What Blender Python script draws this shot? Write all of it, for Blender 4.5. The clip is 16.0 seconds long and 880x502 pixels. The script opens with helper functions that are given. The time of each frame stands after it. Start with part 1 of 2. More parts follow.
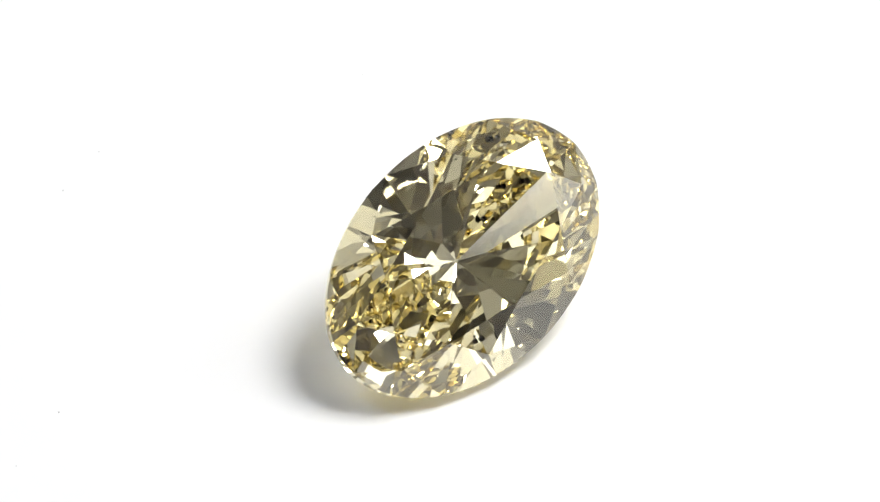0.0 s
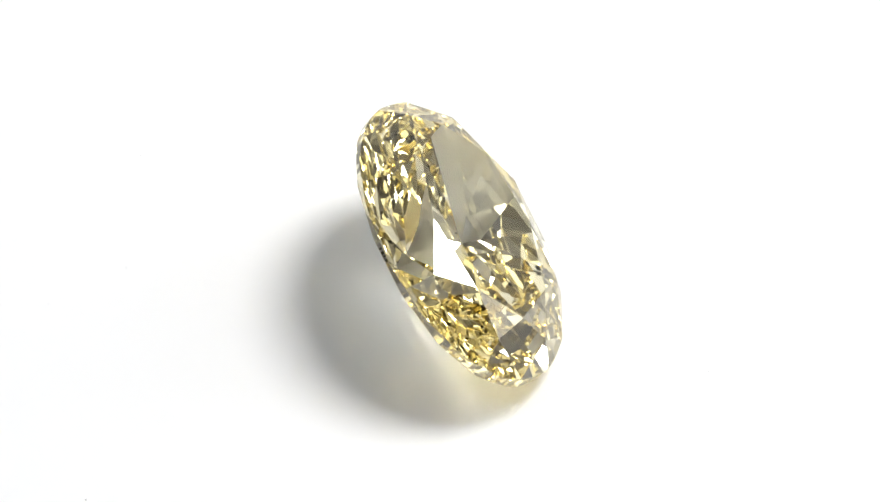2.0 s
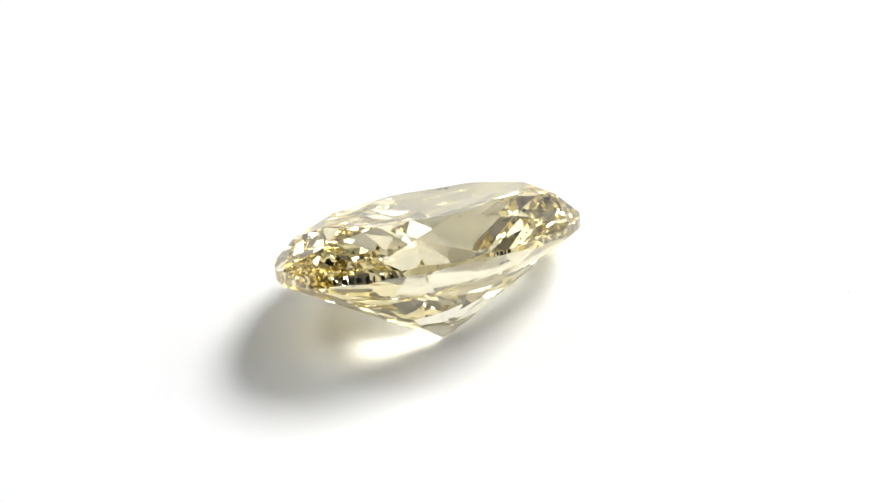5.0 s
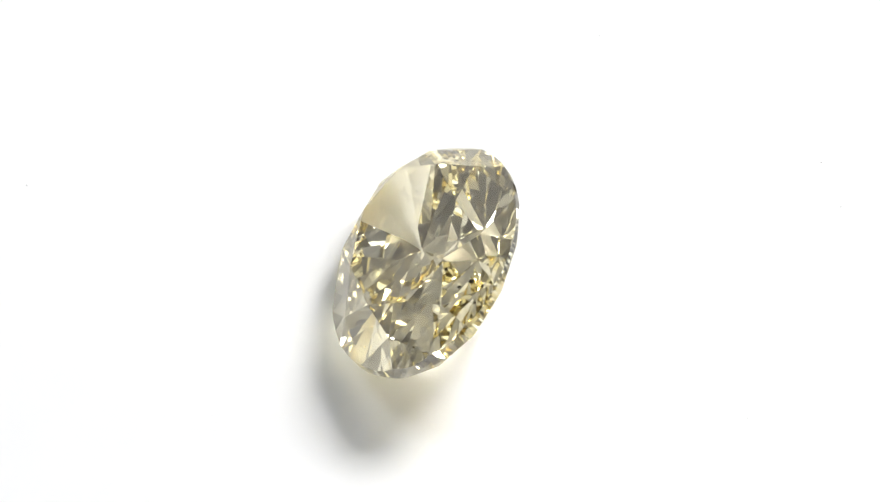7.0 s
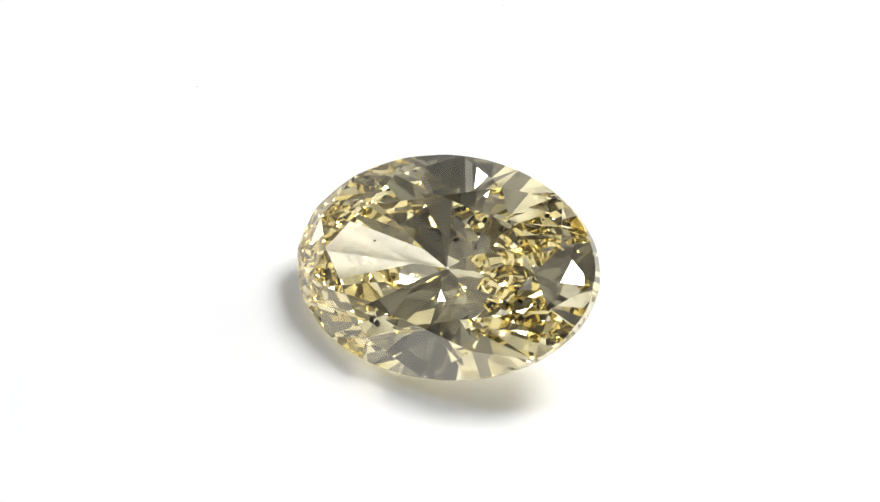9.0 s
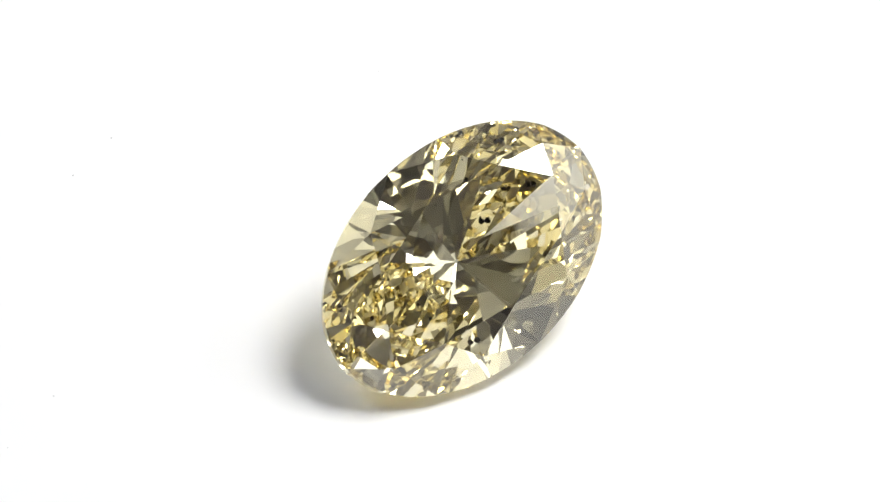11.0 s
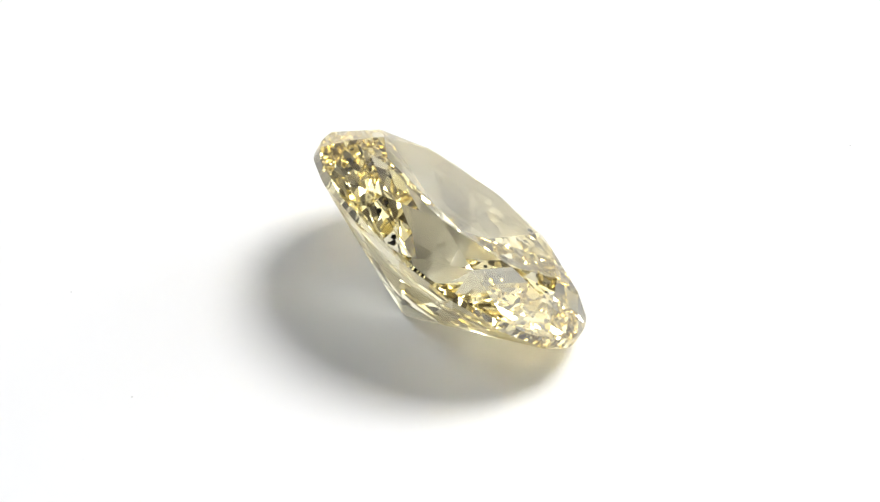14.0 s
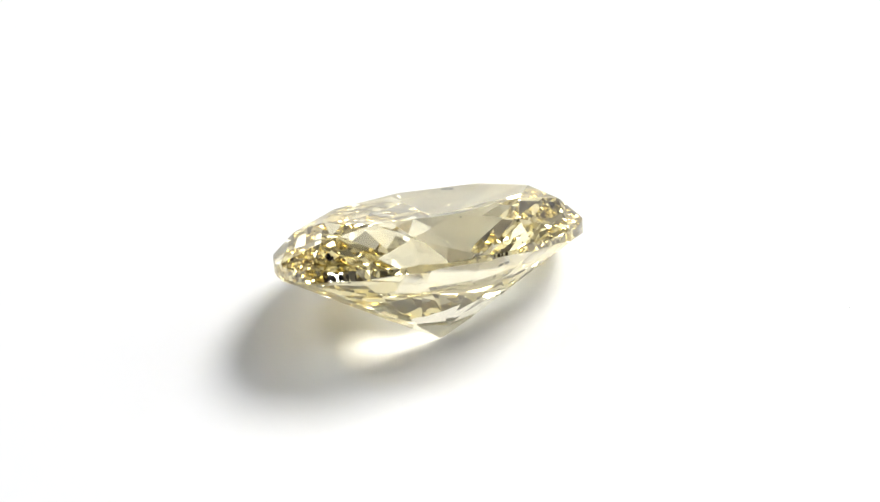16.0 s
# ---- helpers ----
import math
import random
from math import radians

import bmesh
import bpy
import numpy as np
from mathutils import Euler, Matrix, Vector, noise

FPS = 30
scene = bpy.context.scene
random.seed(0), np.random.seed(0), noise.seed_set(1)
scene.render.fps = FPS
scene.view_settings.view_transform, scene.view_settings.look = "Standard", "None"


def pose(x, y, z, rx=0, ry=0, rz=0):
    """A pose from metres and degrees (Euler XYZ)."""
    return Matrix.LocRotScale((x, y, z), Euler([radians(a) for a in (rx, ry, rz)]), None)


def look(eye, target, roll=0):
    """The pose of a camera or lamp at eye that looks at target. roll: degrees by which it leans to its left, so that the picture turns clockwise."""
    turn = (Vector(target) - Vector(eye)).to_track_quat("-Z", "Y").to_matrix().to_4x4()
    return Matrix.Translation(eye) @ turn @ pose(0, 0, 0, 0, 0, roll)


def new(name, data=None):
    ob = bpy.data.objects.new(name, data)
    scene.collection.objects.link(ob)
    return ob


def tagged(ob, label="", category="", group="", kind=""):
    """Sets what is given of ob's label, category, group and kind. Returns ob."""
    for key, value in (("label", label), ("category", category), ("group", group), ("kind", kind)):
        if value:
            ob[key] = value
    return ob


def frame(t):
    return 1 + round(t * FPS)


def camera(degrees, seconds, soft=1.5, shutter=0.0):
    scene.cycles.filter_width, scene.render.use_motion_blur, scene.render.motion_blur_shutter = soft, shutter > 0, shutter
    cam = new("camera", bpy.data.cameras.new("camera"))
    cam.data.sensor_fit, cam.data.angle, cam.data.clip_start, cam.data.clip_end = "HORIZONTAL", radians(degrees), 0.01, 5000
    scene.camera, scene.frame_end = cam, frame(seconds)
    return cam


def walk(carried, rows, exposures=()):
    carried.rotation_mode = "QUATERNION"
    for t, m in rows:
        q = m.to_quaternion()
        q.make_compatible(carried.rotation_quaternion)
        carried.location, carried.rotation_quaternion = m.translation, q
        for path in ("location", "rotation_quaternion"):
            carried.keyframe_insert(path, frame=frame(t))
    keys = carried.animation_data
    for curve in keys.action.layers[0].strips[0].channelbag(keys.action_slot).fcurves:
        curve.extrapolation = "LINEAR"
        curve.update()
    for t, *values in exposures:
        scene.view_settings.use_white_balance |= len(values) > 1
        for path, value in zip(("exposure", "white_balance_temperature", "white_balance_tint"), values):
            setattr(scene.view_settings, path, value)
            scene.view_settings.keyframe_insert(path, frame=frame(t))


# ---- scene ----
MM = 0.001

# ---- camera: a fixed macro camera, looking down at the turntable ----
EYE = (0.0, -0.06421, 0.07745)
cam = camera(13.856, 16.0, 1.5)
walk(cam, [(0.0, pose(*EYE, 40.4801, 1.4487, -1.5841)), (16.0, pose(*EYE, 40.4801, 1.4487, -1.5841))])

# ---- light ----
world = bpy.data.worlds.new("world")
scene.world = world
world.use_nodes = True
world.node_tree.nodes["Background"].inputs[0].default_value = (0.9, 0.95, 1.0, 1)
world.node_tree.nodes["Background"].inputs[1].default_value = 0.3
scene.view_settings.exposure = -0.20
scene.cycles.max_bounces = 40
scene.cycles.glossy_bounces = 32
scene.cycles.transmission_bounces = 32
scene.cycles.diffuse_bounces = 4
scene.cycles.caustics_refractive = scene.cycles.caustics_reflective = True
scene.cycles.blur_glossy = 0.0
scene.cycles.sample_clamp_indirect = 0.0

KEY_DIR = Vector((0.468, 0.249, 0.848)).normalized()
KEY_AT = KEY_DIR * 0.22
KEY_SIZE = 0.092
KEY_POWER = 0.57
SIDE_FILL_POWER = 0.24
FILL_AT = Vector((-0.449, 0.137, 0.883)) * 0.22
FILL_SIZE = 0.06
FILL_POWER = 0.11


def area_lamp(name, at, target, size, power, colour, shape="DISK"):
    data = bpy.data.lights.new(name, "AREA")
    data.shape, data.size, data.energy, data.color = shape, size, power, colour
    ob = new(name, data)
    ob.matrix_world = look(at, target)
    return ob


area_lamp("key_light", KEY_AT, (0, 0, 0), KEY_SIZE, KEY_POWER, (1.0, 0.99, 0.975))
# added side fill, out of view: brightens the stone's top facet
area_lamp("added_side_fill", (0.212, 0.05, 0.13), (0, 0.0501, 0.13), 0.2, SIDE_FILL_POWER, (0.95, 0.98, 1.0), "SQUARE")
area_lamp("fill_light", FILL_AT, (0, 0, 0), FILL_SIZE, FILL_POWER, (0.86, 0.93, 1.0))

# ---- materials ----


def material(name):
    m = bpy.data.materials.new(name)
    m.use_nodes = True
    return m, m.node_tree.nodes, m.node_tree.links


def painted(name, colour, rough=0.6, vary=0.04, scale=400.0, bump=0.1, depth=0.00002, fine=6000.0, metal=0.0, gloss=0.5):
    m, n, l = material(name)
    b = n["Principled BSDF"]
    tc = n.new("ShaderNodeTexCoord")
    big = n.new("ShaderNodeTexNoise")
    big.inputs["Scale"].default_value, big.inputs["Detail"].default_value = scale, 6
    l.new(tc.outputs["Object"], big.inputs["Vector"])
    ramp = n.new("ShaderNodeMapRange")
    ramp.inputs["To Min"].default_value, ramp.inputs["To Max"].default_value = 1 - vary, 1 + vary
    l.new(big.outputs["Fac"], ramp.inputs["Value"])
    mul = n.new("ShaderNodeVectorMath")
    mul.operation = "SCALE"
    mul.inputs[0].default_value = colour
    l.new(ramp.outputs["Result"], mul.inputs["Scale"])
    l.new(mul.outputs["Vector"], b.inputs["Base Color"])
    small = n.new("ShaderNodeTexNoise")
    small.inputs["Scale"].default_value, small.inputs["Detail"].default_value = fine, 4
    l.new(tc.outputs["Object"], small.inputs["Vector"])
    bp = n.new("ShaderNodeBump")
    bp.inputs["Strength"].default_value, bp.inputs["Distance"].default_value = bump, depth
    l.new(small.outputs["Fac"], bp.inputs["Height"])
    l.new(bp.outputs["Normal"], b.inputs["Normal"])
    b.inputs["Roughness"].default_value, b.inputs["Metallic"].default_value = rough, metal
    b.inputs["Specular IOR Level"].default_value = gloss
    return m


def diamond_glass(name, rough=0.0):
    """Diamond: a high index with a faint straw-yellow body colour."""
    m, n, l = material(name)
    n.remove(n["Principled BSDF"])
    g = n.new("ShaderNodeBsdfGlass")
    g.inputs["Color"].default_value = (0.9903, 0.9738, 0.899, 1)
    g.inputs["Roughness"].default_value, g.inputs["IOR"].default_value = rough, 2.417
    l.new(g.outputs[0], n["Material Output"].inputs["Surface"])
    return m


WHITE_PLATE = painted("white_acrylic", (0.86, 0.86, 0.86), 0.55, 0.015, 120.0, 0.08, 0.00002, 5000.0)
PALE_CARD = painted("pale_card", (0.76, 0.76, 0.765), 0.85, 0.08, 30.0, 0.1, 0.0002, 900.0)
WHITE_CARD = painted("white_card", (0.82, 0.82, 0.82), 0.8, 0.03, 30.0, 0.1, 0.0002, 900.0)
BLACK_METAL = painted("black_anodised_metal", (0.02, 0.02, 0.022), 0.45, 0.2, 200.0, 0.1, 0.00005, 3000.0)
GREY_METAL = painted("grey_lamp_metal", (0.35, 0.35, 0.36), 0.4, 0.1, 200.0, 0.1, 0.00005, 3000.0, 0.8)
GREY_CARD = painted("grey_card", (0.34, 0.335, 0.345), 0.85, 0.08, 30.0, 0.1, 0.0002, 900.0)
GREY_CLOTH = painted("grey_cloth", (0.195, 0.176, 0.184), 0.95, 0.15, 60.0, 0.4, 0.0005, 1500.0)
DARK_CLOTH = painted("dark_cloth", (0.155, 0.145, 0.152), 0.95, 0.2, 60.0, 0.4, 0.0005, 1500.0)
DIAMOND = diamond_glass("yellow_diamond")
GIRDLE = diamond_glass("polished_girdle", 0.02)
DARK_CRYSTAL = painted("dark_crystal", (0.012, 0.010, 0.008), 0.9, 0.4, 9000.0, 0.3, 0.00002, 30000.0, 0.0, 0.0)
DUST = painted("grey_dust", (0.25, 0.24, 0.23), 0.9, 0.3, 9000.0)


# ---- building helpers ----
def mesh_of(name, verts, faces, mat):
    me = bpy.data.meshes.new(name)
    me.from_pydata([tuple(v) for v in verts], [], faces)
    me.materials.append(mat)
    me.update()
    return me


def part(name, me, parent, label=""):
    ob = new(name, me)
    ob.parent = parent
    return tagged(ob, label)


def lathe(profile, seg=96):
    """Verts and faces of a closed ring profile (r, z) turned about z."""
    n = len(profile)
    verts = [(r * math.cos(2 * math.pi * s / seg), r * math.sin(2 * math.pi * s / seg), z) for s in range(seg) for r, z in profile]
    faces = [(s * n + k, ((s + 1) % seg) * n + k, ((s + 1) % seg) * n + (k + 1) % n, s * n + (k + 1) % n)
             for s in range(seg) for k in range(n)]
    return verts, faces


def block(lo, hi):
    x0, y0, z0 = lo
    x1, y1, z1 = hi
    v = [(x0, y0, z0), (x1, y0, z0), (x1, y1, z0), (x0, y1, z0), (x0, y0, z1), (x1, y0, z1), (x1, y1, z1), (x0, y1, z1)]
    f = [(3, 2, 1, 0), (4, 5, 6, 7), (0, 1, 5, 4), (1, 2, 6, 5), (2, 3, 7, 6), (3, 0, 4, 7)]
    return v, f


# ---- the photo box: unseen added walls, pale and dark to shape the stone's reflections ----
W, BACK, FRONT, TOP, FLOOR, T = 0.22, 0.24, -0.20, 0.34, -0.014, 0.004


def wall(name, lo, hi, label, mat=PALE_CARD):
    return tagged(new(name, mesh_of(name, *block(lo, hi), mat)), label, "wall", kind="structure")


tagged(wall("floor", (-W, FRONT, FLOOR - T), (W, BACK, FLOOR), "plain pale card floor of the photo box"), category="floor")
wall("wall_east", (W, FRONT, FLOOR), (W + T, BACK, TOP), "plain pale card side of the photo box")
wall("wall_west", (-W - T, FRONT, FLOOR), (-W, BACK, TOP), "plain grey card side of the photo box", GREY_CARD)
wall("wall_north", (-W, BACK, FLOOR), (W, BACK + T, TOP), "plain pale card back of the photo box")
wall("wall_south", (-W, FRONT - T, FLOOR), (W, FRONT, TOP), "plain grey cloth front of the photo box", GREY_CLOTH)
tagged(wall("ceiling", (-W, FRONT, TOP), (W, BACK, TOP + T), "plain dark grey cloth top of the photo box", DARK_CLOTH), category="ceiling")

# ---- turntable ----
R_T = 0.055


def make_turntable():
    rim = [(0.0, 0.0), (R_T - 0.0012, 0.0), (R_T - 0.0005, -0.0002), (R_T - 0.0001, -0.0007), (R_T, -0.0012), (R_T, -0.0040), (0.0, -0.0040)]
    base = tagged(new("turntable"), "round matt white turntable plate, slowly turning", "turntable")
    part("plate", mesh_of("plate", *lathe(rim), WHITE_PLATE), base, "matt white plate")
    foot = [(0.0, -0.0042), (0.045, -0.0042), (0.046, -0.005), (0.046, FLOOR), (0.0, FLOOR)]
    part("foot", mesh_of("foot", *lathe(foot, 64), WHITE_CARD), base, "white drum foot")
    rnd = random.Random(4)
    verts, faces = [], []
    spots = [(rnd.uniform(2, 20), rnd.uniform(0, 6.283)) for _ in range(26)]
    for r, a in spots:
        if r < 7.5:
            continue
        s = rnd.uniform(0.012, 0.030)
        o = len(verts)
        x, y = r * math.cos(a), r * math.sin(a)
        k = rnd.uniform(0, 3)
        for j in range(5):
            q = s * rnd.uniform(0.6, 1.2)
            verts.append(((x + q * math.cos(k + j * 1.257)) * MM, (y + q * math.sin(k + j * 1.257)) * MM, 0.002 * MM))
        verts.append((x * MM, y * MM, s * 0.7 * MM))
        faces += [(o + j, o + (j + 1) % 5, o + 5) for j in range(5)]
    tagged(part("dust", mesh_of("dust", verts, faces, DUST), base, "sparse grey dust specks"), kind="stuff")
    return base


turntable = make_turntable()

# ---- oval brilliant-cut diamond, in millimetres; x along its length ----
A, B, HC, HP, GT, GT_SIDE = 4.5, 3.090, 0.915, 2.464, 0.455, 0.20
TL, TW = 0.699, 0.576
CULET = (-0.103, 0.031)
STAR, LOWER = 0.364, 0.80
TILT, LEAN = 36.358, -113.818
OFFSET = (0.193, -0.495)


def girdle_point(a, z):
    return Vector((A * math.cos(a), B * math.sin(a), z))


def lower_edge(a):
    """The girdle's lower edge: the band is thick at the two ends and thin along the sides."""
    return girdle_point(a, -GT / 2 + (GT - GT_SIDE) * math.sin(a) ** 2)


def tangent(a):
    return (girdle_point(a + 0.02, 0) - girdle_point(a - 0.02, 0)).normalized()


def plane(p, n, inside):
    """(normal, distance), the normal away from the point inside."""
    n = n.normalized()
    if n.dot(Vector(inside) - p) > 0:
        n = -n
    return n, n.dot(p)


def three(p, a, b):
    """The point where three planes meet."""
    m = Matrix((p[0], a[0], b[0]))
    return m.inverted() @ Vector((p[1], a[1], b[1]))


def clip(faces, pl, tag):
    """Cut a convex body, a list of (tag, loop), by a plane and close the cut."""
    n, d = pl
    eps = 1e-7
    out, cut = [], []
    for name, loop in faces:
        side = [n.dot(v) - d for v in loop]
        if max(side) <= eps:
            out.append((name, loop))
            continue
        kept = []
        for i, v in enumerate(loop):
            w, a, b = loop[(i + 1) % len(loop)], side[i], side[(i + 1) % len(loop)]
            if a <= eps:
                kept.append(v)
                if a >= -eps:
                    cut.append(v)
            if (a < -eps and b > eps) or (a > eps and b < -eps):
                p = v + (w - v) * (a / (a - b))
                kept.append(p)
                cut.append(p)
        if len(kept) > 2:
            out.append((name, kept))
    ring = []
    for p in cut:
        if all((p - r).length > 1e-5 for r in ring):
            ring.append(p)
    if len(ring) > 2:
        c = sum(ring, Vector()) / len(ring)
        u = (ring[0] - c).normalized()
        w = n.cross(u)
        ring.sort(key=lambda p: math.atan2((p - c).dot(w), (p - c).dot(u)))
        out.append((tag, ring))
    return out


def cut_stone():
    """All facets of the stone: (kind, loop of corners), in the stone's own space."""
    g, inside = GT / 2, (0, 0, 0)
    seg, rnd = 120, random.Random(6)
    ring = [girdle_point(2 * math.pi * (k + 0.5 + rnd.uniform(-0.32, 0.32)) / seg, 0) for k in range(seg)]
    up, down = Vector((0, 0, 3)), Vector((0, 0, -4))
    body = [("girdle_facet", [ring[k] + down, ring[(k + 1) % seg] + down, ring[(k + 1) % seg] + up, ring[k] + up]) for k in range(seg)]
    body.append(("top", [p + up for p in ring]))
    body.append(("bottom", [p + down for p in reversed(ring)]))
    step = math.pi / 4
    ang = [k * step for k in range(8)]
    corner = [Vector((A * TL * math.cos(a), B * TW * math.sin(a), g + HC)) for a in ang]
    table = plane(Vector((0, 0, g + HC)), Vector((0, 0, 1)), inside)
    culet = Vector((*CULET, -g - HP))
    mains, pavs = [], []
    for a, c in zip(ang, corner):
        p = girdle_point(a, g)
        mains.append(plane(p, tangent(a).cross(c - p), inside))
        b = a + step / 2
        q = lower_edge(b)
        pavs.append(plane(q, tangent(b).cross(culet - q), inside))
    cuts = [(table, "table_facet")]
    cuts += [(m, "bezel_facet") for m in mains]
    cuts += [(m, "pavilion_main_facet") for m in pavs]
    for k in range(8):
        mid = ang[k] + step / 2
        level = (Vector((0, 0, 1)), g + HC * (1 - STAR))
        s = three(mains[k], mains[(k + 1) % 8], level)
        cuts.append((plane(s, (corner[(k + 1) % 8] - corner[k]).cross(s - corner[k]), inside), "star_facet"))
        h = girdle_point(mid, g)
        low = three(pavs[k], pavs[(k + 1) % 8], (Vector((0, 0, 1)), -g - HP * LOWER))
        hl = lower_edge(mid + step / 2)
        for a in (ang[k], ang[k] + step):
            e = girdle_point(a, g)
            cuts.append((plane(s, (e - s).cross(h - s), inside), "upper_girdle_facet"))
            e = lower_edge(a + step / 2)
            cuts.append((plane(low, (e - low).cross(hl - low), inside), "lower_girdle_facet"))
    cuts.append((plane(culet + Vector((0, 0, 0.035)), Vector((0, 0, 1)), inside), "culet"))
    for pl, tag in cuts:
        body = clip(body, pl, tag)
    return [(tag, loop) for tag, loop in body if len(loop) > 2]


def fan(name, loops, mat):
    verts, faces = [], []
    seen = {}
    for loop in loops:
        face = []
        for v in loop:
            key = tuple(round(c, 4) for c in v)
            if key not in seen:
                seen[key] = len(verts)
                verts.append(v * MM)
            if seen[key] not in face:
                face.append(seen[key])
        if len(face) > 2:
            faces.append(tuple(face))
    return mesh_of(name, verts, faces, mat)


def oriented(loop):
    n = (loop[1] - loop[0]).cross(loop[2] - loop[0])
    for k in range(2, len(loop) - 1):
        n += (loop[k] - loop[0]).cross(loop[k + 1] - loop[0])
    c = sum(loop, Vector()) / len(loop)
    return loop if n.dot(c) > 0 else list(reversed(loop))


def make_diamond():
    lean = math.radians(LEAN)
    turn = Matrix.Rotation(math.radians(TILT), 4, Vector((-math.sin(lean), math.cos(lean), 0)))
    facets = [(tag, oriented(loop)) for tag, loop in cut_stone()]
    low = min((turn @ v).z for _, loop in facets for v in loop)
    rest = Matrix.Translation((OFFSET[0], OFFSET[1], -low + 0.004)) @ turn
    stone = tagged(new("oval_diamond"), "clear pale yellow oval brilliant-cut diamond lying tilted on the white turntable", "diamond")
    labels = {"table_facet": "large flat polished top facet", "culet": "tiny flat bottom facet"}
    for tag in ("table_facet", "bezel_facet", "star_facet", "upper_girdle_facet", "pavilion_main_facet", "lower_girdle_facet", "culet"):
        for loop in [l for t, l in facets if t == tag]:
            part(tag, fan(tag, [[rest @ v for v in loop]], DIAMOND), stone, labels.get(tag, ""))
    band = [[rest @ v for v in l] for t, l in facets if t == "girdle_facet"]
    part("girdle", fan("girdle", band, GIRDLE), stone, "thin glassy girdle band")
    # short engraved strokes on the girdle's thin side
    for k, (a0, a1) in enumerate(((94.6, 95.2), (96.0, 97.1), (97.8, 98.4), (99.2, 100.3))):
        pts = [girdle_point(math.radians(a), z) * (1 + d) for d in (0.0005, 0.0030) for a, z in ((a0, 0.075), (a1, 0.075), (a1, 0.185), (a0, 0.185))]
        box = [(3, 2, 1, 0), (4, 5, 6, 7), (0, 1, 5, 4), (1, 2, 6, 5), (2, 3, 7, 6), (3, 0, 4, 7)]
        part("engraved_stroke", mesh_of("engraved_stroke", [(rest @ p) * MM for p in pts], box, DARK_CRYSTAL), stone, "tiny dark engraved stroke" if k == 0 else "")
    # dark crystals under the crown: place in the stone's space, size
    rnd = random.Random(2)
    for x, y, z, s in ((-1.55, -1.56, 0.18, 0.09), (-1.36, -1.63, 0.18, 0.09), (-1.47, -1.44, 0.20, 0.045),
                       (2.90, 1.60, 0.40, 0.075), (2.95, 1.22, 0.40, 0.06), (3.40, 1.45, 0.10, 0.05),
                       (-0.3, 0.9, 0.2, 0.03), (-1.9, 0.4, 0.1, 0.03), (0.9, -0.7, 0.4, 0.028), (0.2, -2.2, 0.5, 0.03)):
        bm = bmesh.new()
        bmesh.ops.create_icosphere(bm, subdivisions=2, radius=s * MM)
        at = (rest @ Vector((x, y, z))) * MM
        for v in bm.verts:
            v.co = v.co * rnd.uniform(0.65, 1.2) + at
        me = bpy.data.meshes.new("inclusion")
        bm.to_mesh(me)
        bm.free()
        me.materials.append(DARK_CRYSTAL)
        part("inclusion", me, stone, "dark crystal inclusion")
    return stone


diamond = make_diamond()


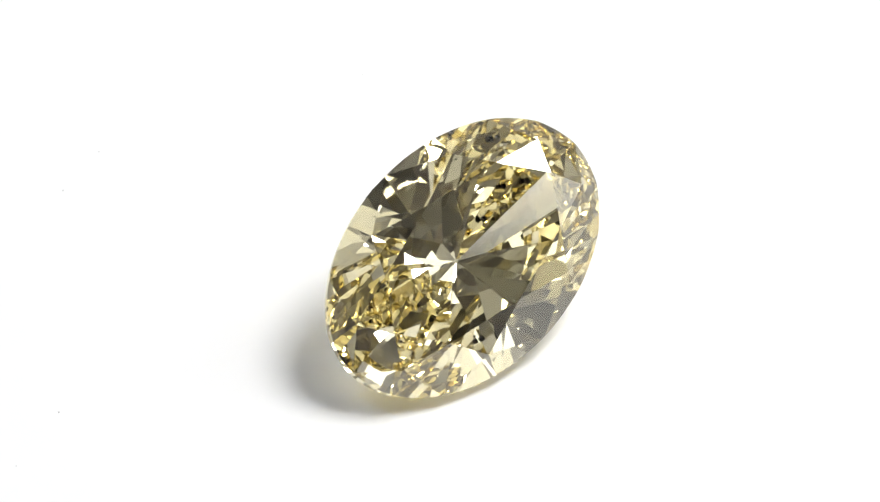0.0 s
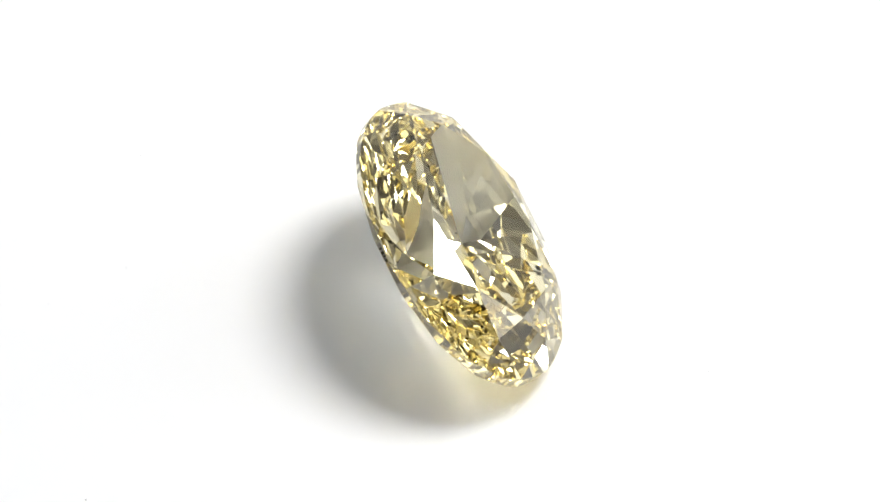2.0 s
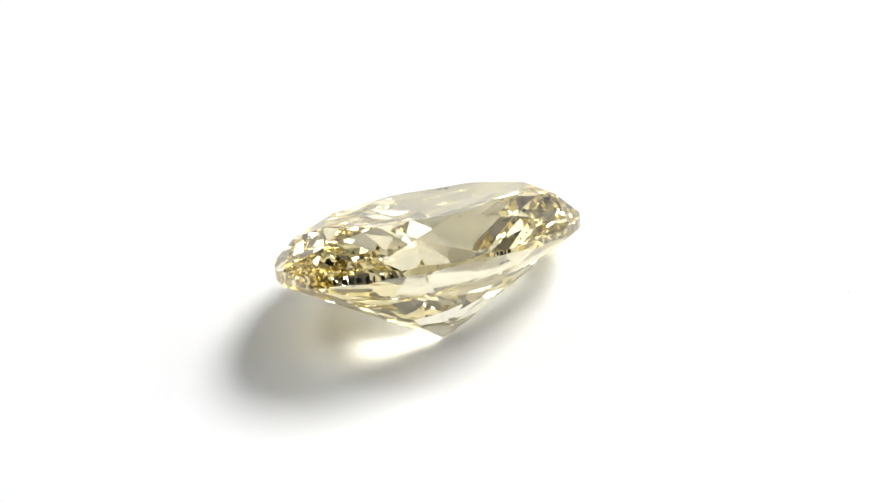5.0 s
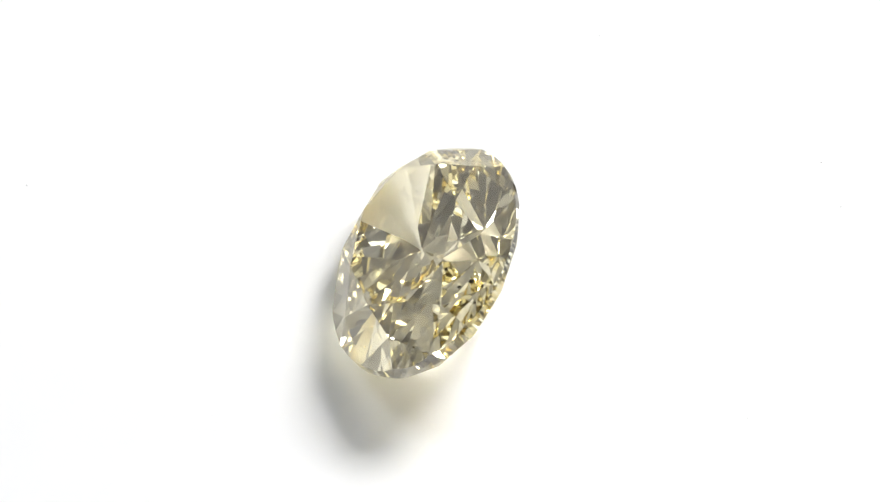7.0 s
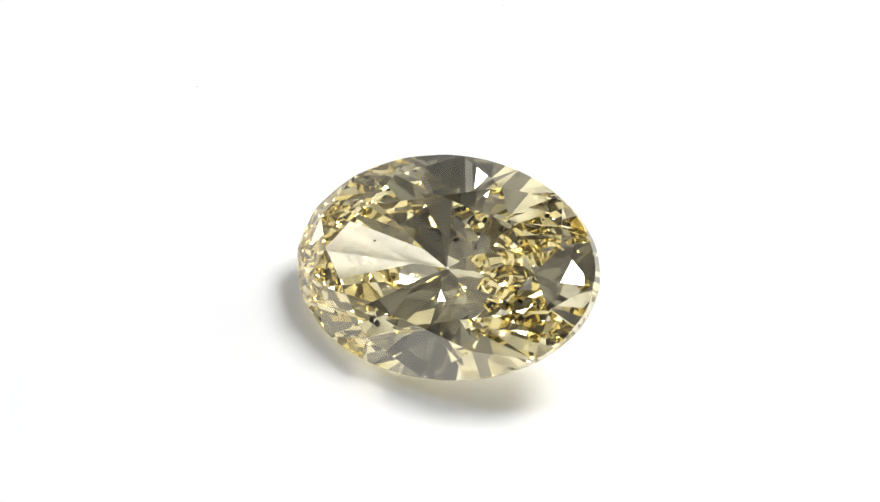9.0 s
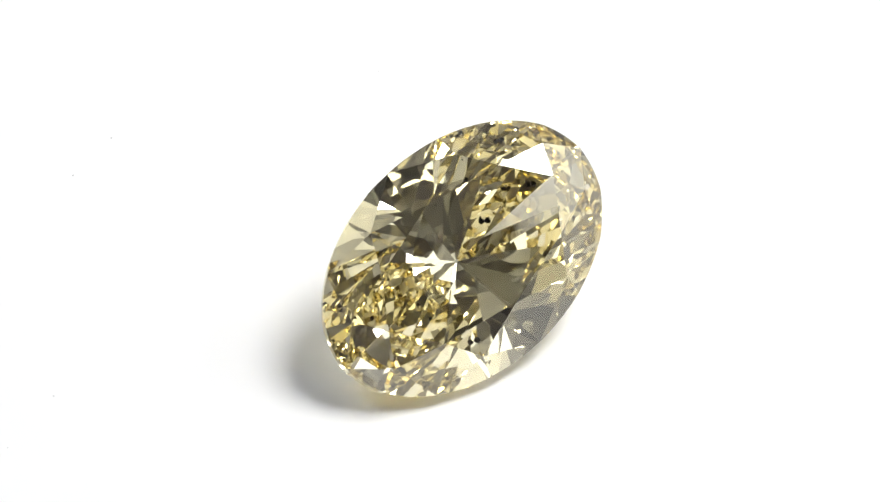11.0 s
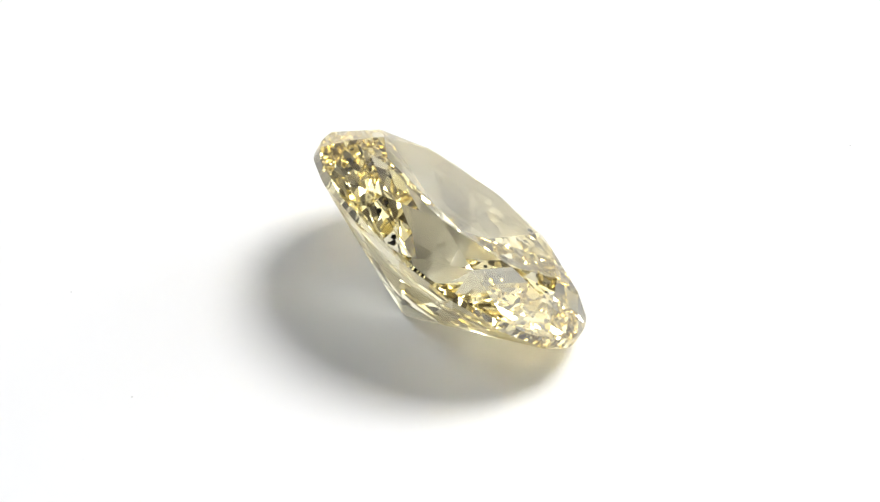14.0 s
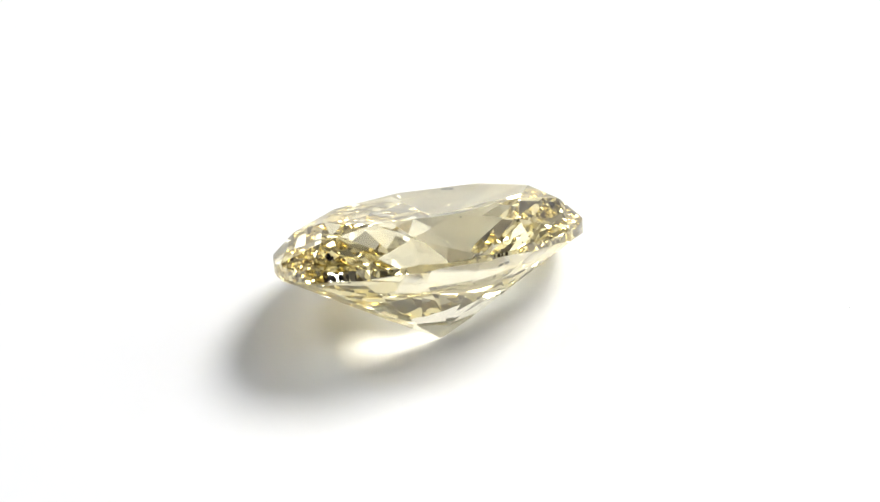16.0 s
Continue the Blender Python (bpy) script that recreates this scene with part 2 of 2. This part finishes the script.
# ---- macro lens behind which the camera looks ----
def make_lens():
    m = pose(*EYE, 40.4801, 1.4487, -1.5841)
    lens = tagged(new("camera_lens"), "black round macro lens facing the turntable", "camera lens")
    lens.matrix_world = m
    barrel = [(0.017, 0.004), (0.051, 0.004), (0.052, 0.005), (0.052, 0.060), (0.0, 0.060), (0.0, 0.050), (0.014, 0.050)]
    part("barrel", mesh_of("barrel", *lathe(barrel, 64), BLACK_METAL), lens)
    ring = [(0.0165, 0.001), (0.0495, 0.001), (0.050, 0.0015), (0.050, 0.0038), (0.016, 0.0038), (0.016, 0.0015)]
    part("front_ring", mesh_of("front_ring", *lathe(ring, 64), BLACK_METAL), lens)
    back = m @ Vector((0, 0, 0.05))
    v, f = lathe([(0.0, back.z), (0.005, back.z), (0.005, TOP), (0.0, TOP)], 24)
    rod = part("mounting_rod", mesh_of("mounting_rod", [m.inverted() @ (Vector(p) + Vector((back.x, back.y, 0))) for p in v], f, GREY_METAL), lens)
    return lens


make_lens()


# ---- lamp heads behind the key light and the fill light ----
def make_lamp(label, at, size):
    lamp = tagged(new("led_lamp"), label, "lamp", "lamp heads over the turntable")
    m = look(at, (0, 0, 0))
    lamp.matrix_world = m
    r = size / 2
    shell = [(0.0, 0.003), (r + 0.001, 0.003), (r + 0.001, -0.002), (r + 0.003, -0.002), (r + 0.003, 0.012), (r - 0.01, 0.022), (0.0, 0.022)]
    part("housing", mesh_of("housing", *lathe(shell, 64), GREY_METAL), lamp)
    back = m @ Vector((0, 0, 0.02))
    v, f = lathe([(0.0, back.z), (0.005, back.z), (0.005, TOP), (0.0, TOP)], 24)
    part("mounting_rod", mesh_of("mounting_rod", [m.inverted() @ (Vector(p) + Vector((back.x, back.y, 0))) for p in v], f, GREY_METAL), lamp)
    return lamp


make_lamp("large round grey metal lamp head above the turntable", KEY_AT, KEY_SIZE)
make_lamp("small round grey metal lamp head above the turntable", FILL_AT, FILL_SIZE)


# ---- unseen housing behind the side light, a lamp added to brighten the stone ----
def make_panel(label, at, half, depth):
    panel = tagged(new("added_side_lamp"), label, "lamp")
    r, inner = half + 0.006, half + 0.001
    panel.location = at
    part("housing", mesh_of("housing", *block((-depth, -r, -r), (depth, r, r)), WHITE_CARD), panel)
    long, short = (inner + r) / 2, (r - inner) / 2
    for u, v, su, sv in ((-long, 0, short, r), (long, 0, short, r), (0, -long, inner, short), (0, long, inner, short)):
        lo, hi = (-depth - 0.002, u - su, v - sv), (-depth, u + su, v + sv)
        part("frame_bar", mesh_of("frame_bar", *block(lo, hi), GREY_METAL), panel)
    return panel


make_panel("added square white fill lamp, unseen, fixed to the side of the photo box", (W - 0.0032, 0.05, 0.13), 0.10, 0.0032)

SPEED, START = 32.4506, 48.281


def motions():
    rows = [(k * 0.5, pose(0, 0, 0, 0, 0, START + SPEED * k * 0.5)) for k in range(33)]
    walk(diamond, rows)
    walk(turntable, [(t, pose(0, 0, 0, 0, 0, START + SPEED * t)) for t, _ in rows])


motions()
